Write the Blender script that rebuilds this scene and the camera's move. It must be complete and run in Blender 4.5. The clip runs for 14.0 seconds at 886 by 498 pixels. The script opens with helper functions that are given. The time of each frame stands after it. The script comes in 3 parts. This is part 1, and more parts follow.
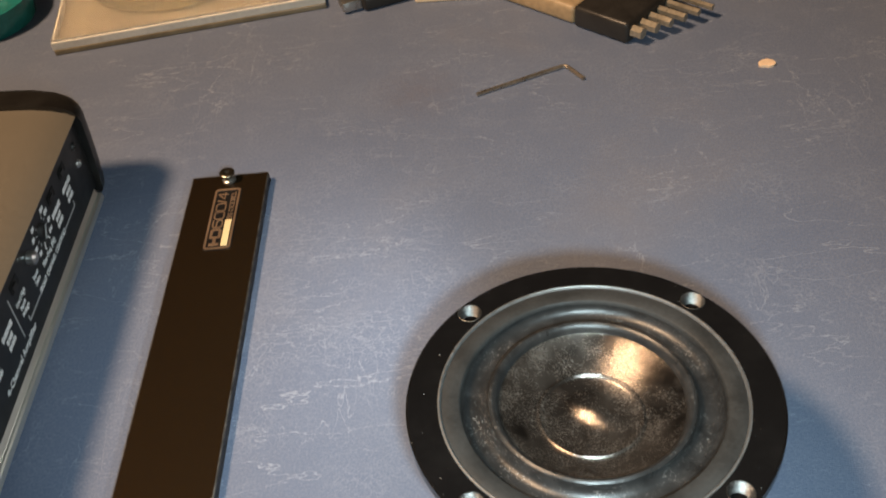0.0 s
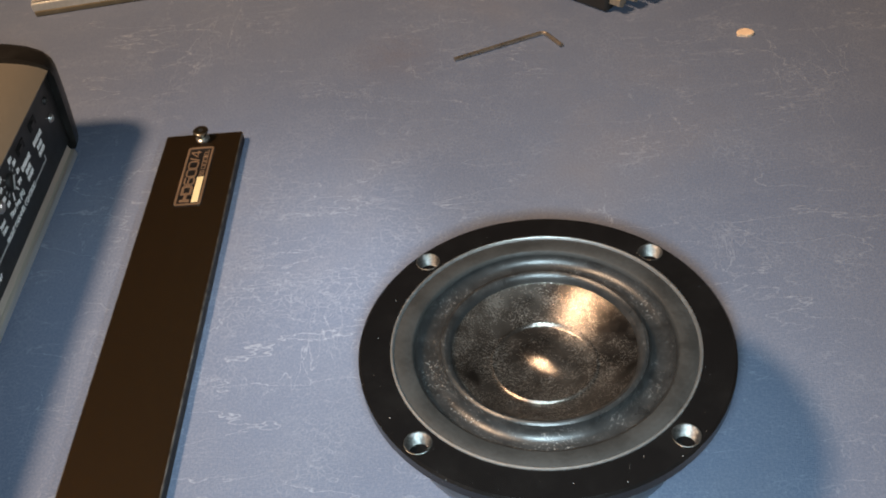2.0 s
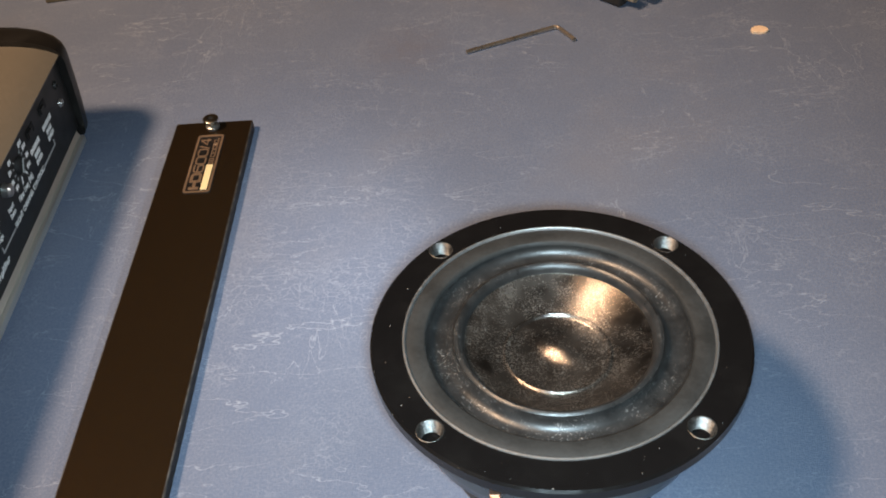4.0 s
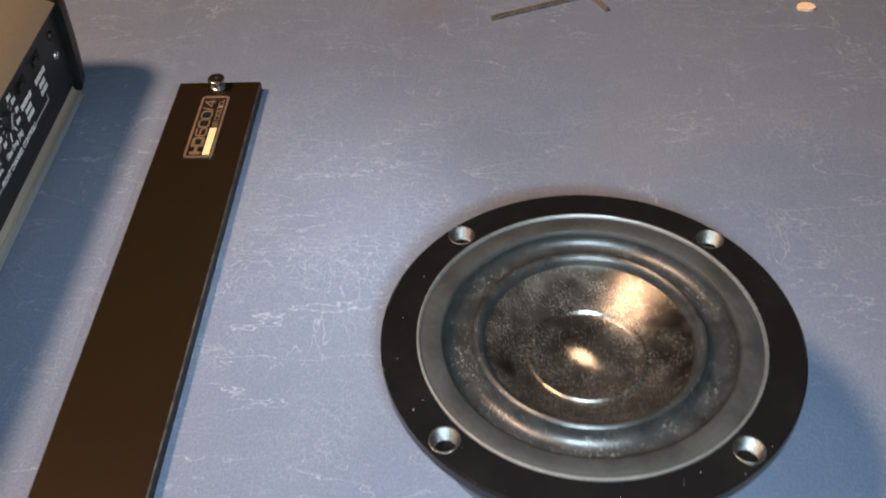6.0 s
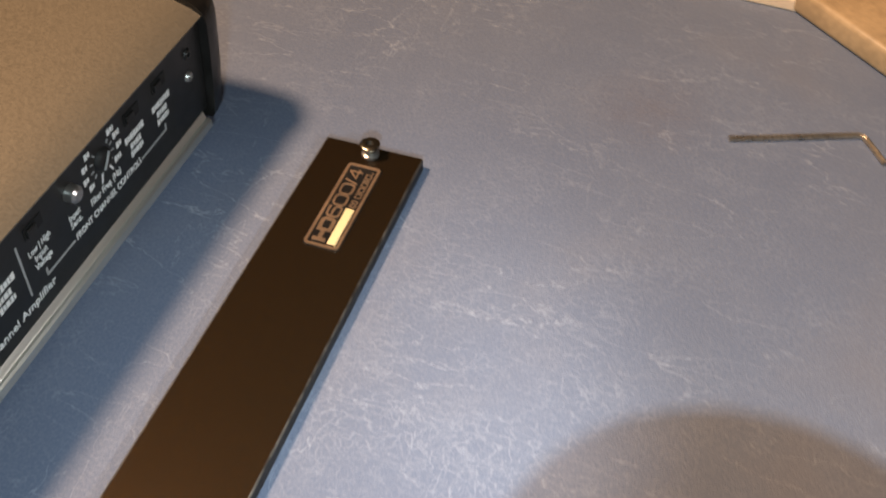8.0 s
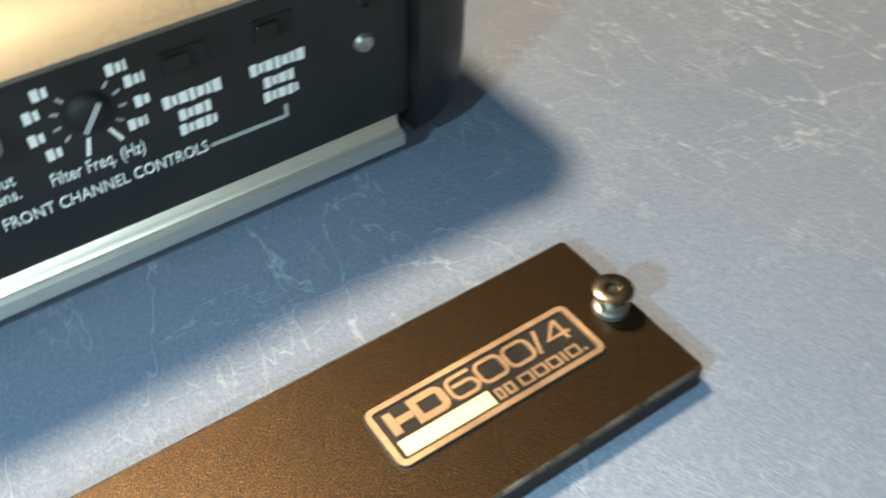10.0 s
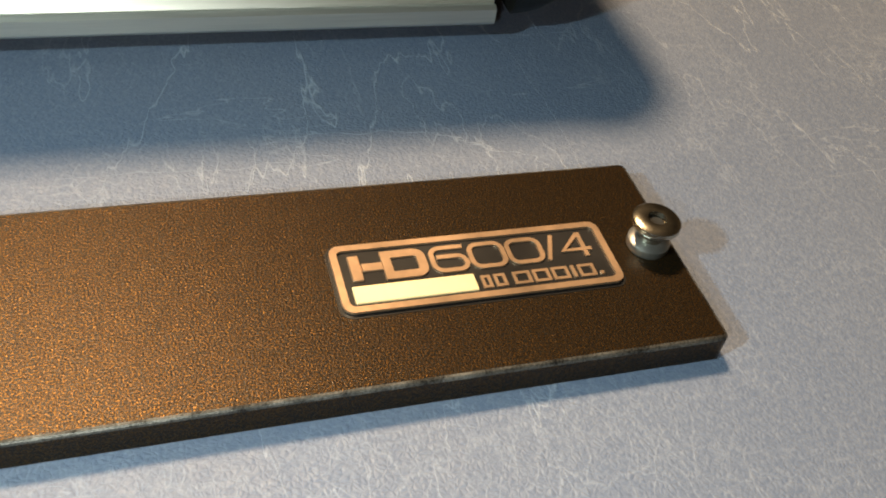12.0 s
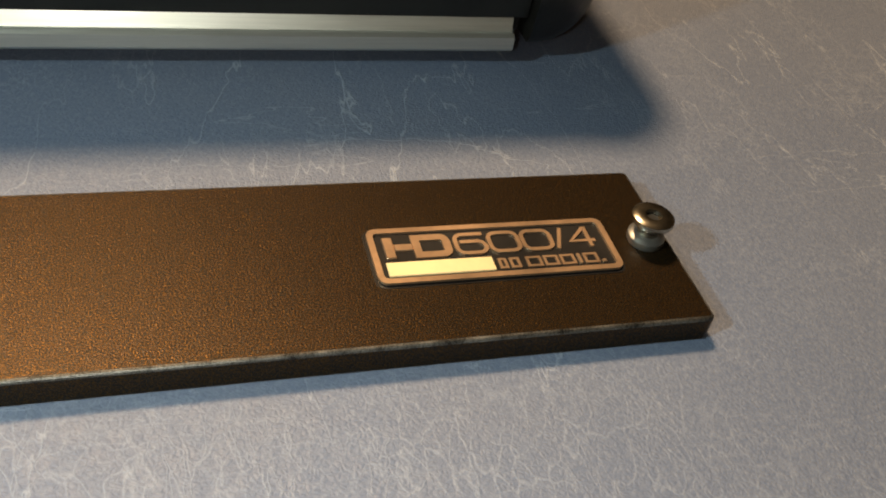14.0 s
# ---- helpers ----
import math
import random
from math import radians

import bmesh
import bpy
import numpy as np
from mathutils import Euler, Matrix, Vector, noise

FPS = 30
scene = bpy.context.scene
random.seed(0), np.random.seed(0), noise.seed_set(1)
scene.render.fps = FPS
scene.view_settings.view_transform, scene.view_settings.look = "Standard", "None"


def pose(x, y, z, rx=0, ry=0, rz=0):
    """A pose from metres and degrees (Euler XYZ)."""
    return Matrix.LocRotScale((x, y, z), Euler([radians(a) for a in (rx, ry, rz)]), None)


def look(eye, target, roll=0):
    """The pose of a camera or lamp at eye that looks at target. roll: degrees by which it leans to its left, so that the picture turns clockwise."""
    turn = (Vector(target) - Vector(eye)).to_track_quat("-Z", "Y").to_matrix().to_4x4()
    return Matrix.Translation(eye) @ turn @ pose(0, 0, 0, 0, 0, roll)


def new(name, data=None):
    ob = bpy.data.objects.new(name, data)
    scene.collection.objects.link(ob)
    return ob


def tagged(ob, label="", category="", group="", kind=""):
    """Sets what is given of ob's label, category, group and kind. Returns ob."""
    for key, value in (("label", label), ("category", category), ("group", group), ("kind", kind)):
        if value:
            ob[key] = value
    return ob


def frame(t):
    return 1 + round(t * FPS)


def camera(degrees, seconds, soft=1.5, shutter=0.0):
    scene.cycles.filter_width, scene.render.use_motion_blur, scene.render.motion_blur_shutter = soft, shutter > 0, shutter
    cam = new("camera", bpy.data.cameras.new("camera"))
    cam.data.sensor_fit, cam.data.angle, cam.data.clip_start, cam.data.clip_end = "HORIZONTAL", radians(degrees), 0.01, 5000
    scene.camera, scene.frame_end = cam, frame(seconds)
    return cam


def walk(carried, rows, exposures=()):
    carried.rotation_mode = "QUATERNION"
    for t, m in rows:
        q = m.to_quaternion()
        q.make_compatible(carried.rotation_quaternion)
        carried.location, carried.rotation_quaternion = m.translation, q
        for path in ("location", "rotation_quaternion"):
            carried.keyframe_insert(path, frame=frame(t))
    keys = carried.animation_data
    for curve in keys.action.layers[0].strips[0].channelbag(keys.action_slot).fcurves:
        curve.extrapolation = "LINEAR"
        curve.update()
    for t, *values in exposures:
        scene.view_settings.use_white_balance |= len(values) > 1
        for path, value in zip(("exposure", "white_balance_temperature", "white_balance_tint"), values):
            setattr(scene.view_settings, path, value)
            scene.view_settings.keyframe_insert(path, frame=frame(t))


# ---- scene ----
cam = camera(50.0, 14.0, 1.9, 0.35)
PATH = [
    (0, (0.141, -0.355, 0.289), (0.038, 1.076, -1.104), -7.8),
    (0.5, (0.144, -0.364, 0.281), (0.016, 1.058, -1.119), -7.2),
    (1, (0.147, -0.364, 0.278), (0.036, 1.051, -1.132), -6.8),
    (1.5, (0.15, -0.37, 0.283), (0.042, 1.061, -1.11), -7.0),
    (2, (0.153, -0.365, 0.278), (0.049, 1.054, -1.128), -6.9),
    (2.5, (0.154, -0.366, 0.276), (0.052, 1.064, -1.118), -6.6),
    (3, (0.152, -0.366, 0.276), (0.05, 1.06, -1.122), -6.4),
    (5.5, (0.145, -0.361, 0.262), (0.034, 1.029, -1.171), -4.9),
    (6, (0.143, -0.343, 0.258), (0.024, 1.029, -1.193), -4.1),
    (6.5, (0.148, -0.307, 0.252), (-0.032, 1.069, -1.188), -2.4),
    (7, (0.135, -0.288, 0.231), (-0.117, 1.029, -1.253), -1.7),
    (7.5, (0.133, -0.28, 0.232), (-0.168, 1.006, -1.27), -2.5),
    (7.7, (0.124, -0.267, 0.234), (-0.197, 1.049, -1.237), -0.1),
    (9.8, (0.107, -0.084, 0.148), (-0.998, 0.691, -1.328), -5.2),
    (10, (0.096, -0.088, 0.13), (-1.104, 0.682, -1.272), -2.1),
    (10.2, (0.091, -0.086, 0.121), (-1.106, 0.602, -1.327), 0.3),
    (10.5, (0.089, -0.087, 0.099), (-1.094, 0.518, -1.396), 5.0),
    (10.8, (0.084, -0.074, 0.096), (-1.058, 0.375, -1.483), 5.8),
    (11, (0.086, -0.064, 0.096), (-1.083, 0.405, -1.458), 8.3),
    (11.5, (0.102, -0.065, 0.091), (-1.167, 0.504, -1.347), 10.1),
    (12, (0.103, -0.075, 0.099), (-1.202, 0.52, -1.295), 11.7),
    (12.5, (0.109, -0.077, 0.096), (-1.219, 0.534, -1.269), 11.4),
    (13, (0.11, -0.081, 0.099), (-1.216, 0.568, -1.251), 12.7),
    (13.5, (0.118, -0.086, 0.104), (-1.257, 0.5, -1.225), 12.1),
    (14, (0.122, -0.084, 0.104), (-1.263, 0.509, -1.212), 12.3),
]
EXPOSURE = [(0, -0.08, 7150, 12), (1, -0.07, 6750, 12), (5.5, -0.02, 6700, 14), (6.5, 0.22, 6800, 15), (7.6, 0.2, 7250, 16), (9.8, 1.03, 6400, -3), (10.5, 1.08, 5650, -10), (11, 1.0, 6250, -3), (12, 0.58, 7200, 1), (13, 0.42, 7500, 3), (14, 0.1, 7850, 5)]
walk(cam, [(t, look(eye, target, roll)) for t, eye, target, roll in PATH], EXPOSURE)

# ---- light ----
def lamp(name, kind, place, target, watts, colour, size):
    data = bpy.data.lights.new(name, kind)
    data.energy, data.color = watts, colour
    if kind == "AREA":
        data.shape, data.size = "DISK", size
    else:
        data.shadow_soft_size = size
    ob = new(name, data)
    ob.matrix_world = look(place, target)
    return ob


lamp("room_lamp_light", "AREA", (-1.04, -0.40, 2.0), (0.05, -0.1, 0), 66, (1.0, 0.69, 0.45), 0.36)
# the small cold light that goes along with the camera, at its far and at its near resting place
torch = lamp("torch_light", "SPOT", (0.153, -0.366, 0.264), (0.145, -0.155, 0), 6.2, (0.62, 0.87, 1.0), 0.010)
torch.data.spot_size, torch.data.spot_blend = radians(80), 1.0
near_torch = lamp("near_torch_light", "SPOT", (0.122, -0.100, 0.102), (0.035, -0.095, 0.0), 0.36, (0.90, 0.96, 1.0), 0.004)
near_torch.data.spot_size, near_torch.data.spot_blend = radians(116), 1.0

world = bpy.data.worlds.new("world")
scene.world = world
world.use_nodes = True
world.node_tree.nodes["Background"].inputs[0].default_value = (0.5, 0.42, 0.34, 1)
world.node_tree.nodes["Background"].inputs[1].default_value = 0.03


# ---- materials ----
class Nodes:
    """A small builder for node materials."""

    def __init__(self, name):
        self.mat = bpy.data.materials.new(name)
        self.mat.use_nodes = True
        self.tree = self.mat.node_tree
        self.bsdf = self.tree.nodes["Principled BSDF"]
        self.coord = self.tree.nodes.new("ShaderNodeTexCoord")

    def link(self, a, b):
        self.tree.links.new(a, b)

    def set(self, **values):
        for key, value in values.items():
            self.bsdf.inputs[key.replace("_", " ")].default_value = value
        return self

    def mapping(self, scale=(1, 1, 1), turn=(0, 0, 0)):
        n = self.tree.nodes.new("ShaderNodeMapping")
        n.inputs["Scale"].default_value = scale
        n.inputs["Rotation"].default_value = turn
        self.link(self.coord.outputs["Object"], n.inputs["Vector"])
        return n.outputs[0]

    def noise(self, scale, detail=4, rough=0.55, vector=None, distortion=0.0):
        n = self.tree.nodes.new("ShaderNodeTexNoise")
        n.inputs["Scale"].default_value = scale
        n.inputs["Detail"].default_value = detail
        n.inputs["Roughness"].default_value = rough
        n.inputs["Distortion"].default_value = distortion
        self.link(vector or self.coord.outputs["Object"], n.inputs["Vector"])
        return n.outputs["Fac"]

    def cells(self, scale, vector=None, feature="DISTANCE_TO_EDGE"):
        n = self.tree.nodes.new("ShaderNodeTexVoronoi")
        n.feature = feature
        n.inputs["Scale"].default_value = scale
        self.link(vector or self.coord.outputs["Object"], n.inputs["Vector"])
        return n.outputs["Distance"]

    def away(self, place):
        """The distance from a place, in metres."""
        n = self.tree.nodes.new("ShaderNodeVectorMath")
        n.operation = "DISTANCE"
        n.inputs[1].default_value = place
        self.link(self.coord.outputs["Object"], n.inputs[0])
        return n.outputs["Value"]

    def warp(self, scale, amount, base=None):
        n = self.tree.nodes.new("ShaderNodeTexNoise")
        n.inputs["Scale"].default_value = scale
        n.inputs["Detail"].default_value = 3
        base = base or self.coord.outputs["Object"]
        self.link(base, n.inputs["Vector"])
        s = self.tree.nodes.new("ShaderNodeVectorMath")
        s.operation = "MULTIPLY_ADD"
        s.inputs[1].default_value = (amount,) * 3
        self.link(n.outputs["Color"], s.inputs[0])
        self.link(base, s.inputs[2])
        return s.outputs[0]

    def ramp(self, fac, *stops):
        n = self.tree.nodes.new("ShaderNodeValToRGB")
        e = n.color_ramp.elements
        while len(e) < len(stops):
            e.new(0.5)
        for slot, (at, c) in zip(e, stops):
            slot.position = at
            slot.color = (*c, 1) if isinstance(c, tuple) else (c, c, c, 1)
        self.link(fac, n.inputs[0])
        return n.outputs[0]

    def mix(self, fac, a, b, blend="MIX"):
        n = self.tree.nodes.new("ShaderNodeMix")
        n.data_type, n.blend_type = "RGBA", blend
        for slot, value in ((0, fac), (6, a), (7, b)):
            if isinstance(value, (int, float)):
                n.inputs[slot].default_value = value if slot == 0 else (value, value, value, 1)
            elif isinstance(value, tuple):
                n.inputs[slot].default_value = (*value, 1)
            else:
                self.link(value, n.inputs[slot])
        return n.outputs[2]

    def math(self, op, a, b):
        n = self.tree.nodes.new("ShaderNodeMath")
        n.operation = op
        for slot, value in ((0, a), (1, b)):
            if isinstance(value, (int, float)):
                n.inputs[slot].default_value = value
            else:
                self.link(value, n.inputs[slot])
        return n.outputs[0]

    def bump(self, height, strength, distance):
        n = self.tree.nodes.new("ShaderNodeBump")
        n.inputs["Strength"].default_value = strength
        n.inputs["Distance"].default_value = distance
        self.link(height, n.inputs["Height"])
        self.link(n.outputs[0], self.bsdf.inputs["Normal"])

    def to(self, socket, out):
        self.link(out, self.bsdf.inputs[socket])
        return self


def simple(name, colour, rough, metal=0.0, grain=900, spread=0.2, relief=0.0, coat=0.0):
    """A surface with grain and blotches in its colour and gloss."""
    m = Nodes(name)
    dark = tuple(c * (1 - spread) for c in colour)
    light = tuple(min(1, c * (1 + spread)) for c in colour)
    blotch = m.noise(grain / 12, 3)
    fine = m.noise(grain, 5)
    both = m.math("ADD", m.math("MULTIPLY", blotch, 0.5), m.math("MULTIPLY", fine, 0.5))
    m.to("Base Color", m.ramp(both, (0.35, dark), (0.65, light)))
    m.to("Roughness", m.ramp(blotch, (0.3, max(0.02, rough * 0.8)), (0.7, min(1, rough * 1.25))))
    m.set(Metallic=metal, Coat_Weight=coat)
    if relief:
        m.bump(fine, 0.6, relief)
    return m.mat


def make_vinyl():
    """Blue leatherette, creased and rubbed pale along the creases."""
    m = Nodes("blue_leatherette")
    patch = m.noise(7, 4, 0.6)
    base = m.ramp(patch, (0.30, (0.112, 0.146, 0.228)), (0.55, (0.130, 0.162, 0.238)), (0.75, (0.156, 0.173, 0.226)))
    stain = m.math("MULTIPLY", m.ramp(m.away((0.108, 0.062, 0)), (0.004, 0.30), (0.030, 0.0)), m.noise(120, 3))
    base = m.mix(stain, base, (0.16, 0.10, 0.06))
    mottled = m.mix(m.ramp(m.noise(1000, 6, 0.75), (0.44, 0.0), (0.74, 0.5)), base, (0.27, 0.30, 0.36))

    def wisps(scale, stretch, turn, width, mask_scale, low, high):
        """Thin broken ridges of stretched noise, kept to patches."""
        n = m.noise(scale, 5, 0.55, m.warp(14, 0.018, m.mapping((*stretch, 1), (0, 0, turn))))
        ridge = m.ramp(m.math("ABSOLUTE", m.math("SUBTRACT", n, 0.5), 0), (0.0, 1.0), (width, 0.0))
        mask = m.ramp(m.noise(mask_scale, 3, 0.5, m.mapping((1, 1, 1), (0, 0, turn + 0.7))), (low, 0.0), (high, 1.0))
        return m.math("MULTIPLY", ridge, mask)

    across = wisps(9, (1.0, 4.0), 0.22, 0.0040, 9, 0.42, 0.62)
    across2 = wisps(16, (1.0, 3.2), -0.40, 0.0048, 15, 0.44, 0.64)
    along = wisps(12, (3.6, 1.0), 0.35, 0.0040, 11, 0.48, 0.64)
    worn = m.ramp(m.away((0.075, -0.085, 0)), (0.03, 1.0), (0.12, 0.20))
    net_v = m.warp(45, 0.030, m.mapping((1.0, 1.9, 1), (0, 0, 0.30)))
    net = m.ramp(m.cells(150, net_v), (0.0, 0.55), (0.020, 0.36), (0.060, 0.0))
    net = m.math("MULTIPLY", m.math("MULTIPLY", net, m.ramp(m.noise(24, 4), (0.42, 0.0), (0.60, 1.0))), worn)
    net3 = m.ramp(m.cells(120, m.warp(38, 0.034, m.mapping((1.8, 1.0, 1), (0, 0, -0.35)))), (0.0, 0.55), (0.018, 0.36), (0.055, 0.0))
    net3 = m.math("MULTIPLY", m.math("MULTIPLY", net3, m.ramp(m.noise(19, 4, 0.5, m.mapping((1, 1, 1), (0, 0, 2.0))), (0.48, 0.0), (0.66, 0.8))), worn)
    net = m.math("MAXIMUM", net, net3)
    net2 = m.ramp(m.cells(330, m.warp(130, 0.007)), (0.0, 1.0), (0.09, 0.0))
    net2 = m.math("MULTIPLY", net2, m.ramp(m.noise(34, 4, 0.6, m.mapping((1, 1, 1), (0, 0, 0.5))), (0.46, 0.0), (0.72, 0.45)))
    crease = m.math("MAXIMUM", m.math("MAXIMUM", across, across2), m.math("MAXIMUM", along, m.math("MAXIMUM", net, net2)))
    broken = m.math("MULTIPLY", crease, m.ramp(m.noise(300, 5, 0.72), (0.28, 0.15), (0.55, 1.0)))
    m.to("Base Color", m.mix(m.math("MULTIPLY", broken, 0.46), mottled, (0.50, 0.55, 0.63)))
    m.to("Roughness", m.ramp(m.noise(300, 4), (0.3, 0.44), (0.7, 0.60)))
    pebble = m.ramp(m.cells(1150, m.warp(500, 0.0010)), (0.0, 0.0), (0.35, 1.0))
    height = m.math("ADD", m.math("MULTIPLY", pebble, 0.6), m.math("ADD", m.noise(1500, 3), m.math("MULTIPLY", crease, 0.8)))
    m.bump(height, 0.35, 0.00025)
    m.set(Specular_IOR_Level=0.35)
    return m.mat


def make_strip_paint():
    """Black powder coat with fine bronze flecks."""
    m = Nodes("black_powder_coat")
    grain = m.noise(4400, 2, 0.5)
    fleck = m.ramp(grain, (0.47, 0.0), (0.60, 1.0))
    m.to("Base Color", m.mix(fleck, m.ramp(m.noise(1500, 4, 0.7), (0.40, (0.0040, 0.0035, 0.0030)), (0.70, (0.008, 0.0065, 0.005))), (0.080, 0.042, 0.013)))
    m.to("Metallic", m.math("MULTIPLY", fleck, 0.97))
    m.to("Roughness", m.ramp(m.noise(2400, 2), (0.35, 0.28), (0.65, 0.42)))
    m.bump(m.noise(3400, 2, 0.5), 0.55, 0.00012)
    m.set(Specular_IOR_Level=0.16)
    return m.mat


def make_rail_metal():
    """Satin aluminium drawn along the rail."""
    m = Nodes("satin_aluminium")
    streak = m.noise(60, 5, 0.7, m.mapping((40, 1, 40)))
    m.to("Base Color", m.ramp(streak, (0.3, (0.68, 0.68, 0.63)), (0.7, (0.80, 0.79, 0.73))))
    m.to("Roughness", m.ramp(streak, (0.3, 0.36), (0.7, 0.48)))
    m.set(Metallic=0.92)
    m.bump(streak, 0.15, 0.0001)
    return m.mat


def make_cone():
    """Dark glossy cone with dust and worn smears."""
    m = Nodes("worn_black_cone")
    smear = m.noise(48, 5, 0.6, m.warp(40, 0.02))
    dust = m.ramp(m.noise(1900, 4, 0.8), (0.52, 0.0), (0.63, 1.0))
    dust = m.math("MULTIPLY", dust, m.ramp(m.noise(130, 4, 0.7), (0.40, 0.0), (0.66, 0.85)))
    colour = m.ramp(smear, (0.38, (0.050, 0.042, 0.036)), (0.52, (0.16, 0.138, 0.120)), (0.68, (0.30, 0.27, 0.24)))
    m.to("Base Color", m.mix(m.math("MULTIPLY", dust, 0.38), colour, (0.34, 0.31, 0.27)))
    m.to("Metallic", m.math("SUBTRACT", 0.88, m.math("MULTIPLY", dust, 0.75)))
    m.to("Roughness", m.math("ADD", m.ramp(smear, (0.3, 0.19), (0.7, 0.29)), m.math("MULTIPLY", dust, 0.25)))
    m.set(Specular_IOR_Level=0.6)
    m.bump(m.noise(1500, 5, 0.8), 0.5, 0.00012)
    return m.mat


def make_rubber():
    """Dark rubber with pale dust specks."""
    m = Nodes("dusty_rubber")
    specks = m.ramp(m.noise(1500, 4, 0.7), (0.585, 0.0), (0.64, 1.0))
    trough = m.ramp(m.away((0, 0, 0.0575)), (0.0300, 0.0), (0.0318, 1.0), (0.0345, 1.0), (0.0362, 0.1))
    place = m.math("MULTIPLY", trough, m.ramp(m.noise(60, 5, 0.7), (0.40, 0.0), (0.60, 0.9)))
    m.to("Base Color", m.mix(m.math("MULTIPLY", specks, place), m.ramp(m.noise(200, 4), (0.3, (0.014, 0.014, 0.014)), (0.7, (0.030, 0.030, 0.030))), (0.55, 0.53, 0.50)))
    m.to("Roughness", m.ramp(m.noise(120, 3), (0.3, 0.26), (0.7, 0.42)))
    m.bump(m.noise(1500, 4, 0.7), 0.4, 0.00012)
    m.set(Specular_IOR_Level=0.55)
    return m.mat


def make_flange():
    """Gloss black enamel with specks of lint and faint scuffs."""
    m = Nodes("gloss_black_flange")
    lint = m.ramp(m.noise(950, 2, 0.5), (0.745, 0.0), (0.78, 1.0))
    scuff = m.ramp(m.noise(70, 5, 0.7), (0.45, 0.0), (0.75, 0.25))
    m.to("Base Color", m.mix(lint, m.mix(scuff, (0.006, 0.0055, 0.0055), (0.018, 0.017, 0.016)), (0.36, 0.35, 0.34)))
    m.to("Roughness", m.ramp(m.noise(160, 4), (0.3, 0.13), (0.7, 0.26)))
    return m.mat


def make_chipped_rim():
    m = Nodes("chipped_silver_edge")
    wear = m.ramp(m.noise(700, 5, 0.75), (0.30, 0.2), (0.50, 1.0))
    m.to("Base Color", m.mix(wear, (0.12, 0.12, 0.12), (0.30, 0.295, 0.29)))
    m.to("Metallic", m.math("MULTIPLY", wear, 0.8))
    m.to("Roughness", m.ramp(m.noise(600, 3), (0.3, 0.34), (0.7, 0.55)))
    m.bump(m.noise(900, 4, 0.7), 0.4, 0.0001)
    return m.mat


def make_disc():
    m = Nodes("compact_disc")
    m.set(Base_Color=(0.62, 0.50, 0.24, 1), Metallic=0.9, Roughness=0.16)
    m.to("Base Color", m.ramp(m.noise(18, 3), (0.3, (0.50, 0.42, 0.20)), (0.7, (0.62, 0.52, 0.30))))
    return m.mat


def make_clear():
    m = Nodes("clear_plastic")
    m.set(Base_Color=(0.93, 0.93, 0.90, 1), Transmission_Weight=0.92, IOR=1.5)
    m.to("Roughness", m.ramp(m.noise(200, 4), (0.3, 0.02), (0.7, 0.08)))
    m.bump(m.noise(500, 3), 0.15, 0.0002)
    return m.mat


VINYL = make_vinyl()
STRIP = make_strip_paint()
STRIP_EDGE = simple("highlit_strip_edge", (0.12, 0.115, 0.105), 0.44, 0.8, 3000, 0.85)
RAIL = make_rail_metal()
CONE = make_cone()
RUBBER = make_rubber()
RIM = make_chipped_rim()
DISC = make_disc()
CLEAR = make_clear()
FROST = simple("frosted_clear_edge", (0.62, 0.60, 0.54), 0.25, grain=400, spread=0.15)
TRAY = simple("smoky_tray", (0.19, 0.155, 0.10), 0.22, grain=120, spread=0.3)
GASKET = simple("grey_gasket", (0.024, 0.024, 0.023), 0.66, grain=900, spread=0.3, relief=0.00015)
FLANGE = make_flange()
BASKET = simple("dark_basket_enamel", (0.05, 0.06, 0.065), 0.28, grain=300, spread=0.3)
TARNISH = simple("tarnished_steel", (0.46, 0.39, 0.31), 0.30, 0.85, 900, 0.5, 0.0001)
MAGNET = simple("dark_ferrite", (0.05, 0.05, 0.052), 0.6, grain=400)
STEEL = simple("bright_steel", (0.50, 0.49, 0.47), 0.30, 0.9, 500, 0.2, 0.00005)
THREAD = simple("scuffed_thread_metal", (0.14, 0.136, 0.13), 0.36, 0.9, 1400, 0.7, 0.0003)
SCREWSTEEL = simple("zinc_steel", (0.38, 0.35, 0.29), 0.26, 1.0, 700, 0.3, 0.00005)
BRASS = simple("nickel_brass_key", (0.44, 0.38, 0.29), 0.30, 0.65, 600, 0.25)
COPPER = simple("copper_lead", (0.80, 0.45, 0.30), 0.35, 1.0, 800, 0.2)
BADGE = simple("satin_badge_metal", (0.55, 0.36, 0.23), 0.34, 0.82, 900, 0.12, 0.00003)
GOLD = simple("pale_gold_foil", (0.92, 0.73, 0.40), 0.36, 0.2, 700, 0.05)
BADGEBLACK = simple("badge_black", (0.008, 0.007, 0.007), 0.35, grain=900)
CAP = simple("black_cast_plastic", (0.012, 0.011, 0.010), 0.42, grain=1200, spread=0.3, relief=0.0001)
PANEL = simple("black_panel", (0.013, 0.013, 0.0125), 0.42, grain=900, spread=0.2)
SHELL = simple("silver_beige_shell", (0.26, 0.23, 0.18), 0.46, 0.5, 14000, 0.05, 0.00001)
PRINT = simple("white_print", (0.80, 0.81, 0.80), 0.6, grain=1500, spread=0.08)
GREY = simple("grey_print", (0.36, 0.37, 0.37), 0.5, grain=1500, spread=0.1)
HOLE = simple("dark_recess", (0.006, 0.006, 0.006), 0.7, grain=500)
TOOLBLACK = simple("black_tool_handle", (0.022, 0.020, 0.018), 0.38, grain=800, spread=0.3, relief=0.0001)
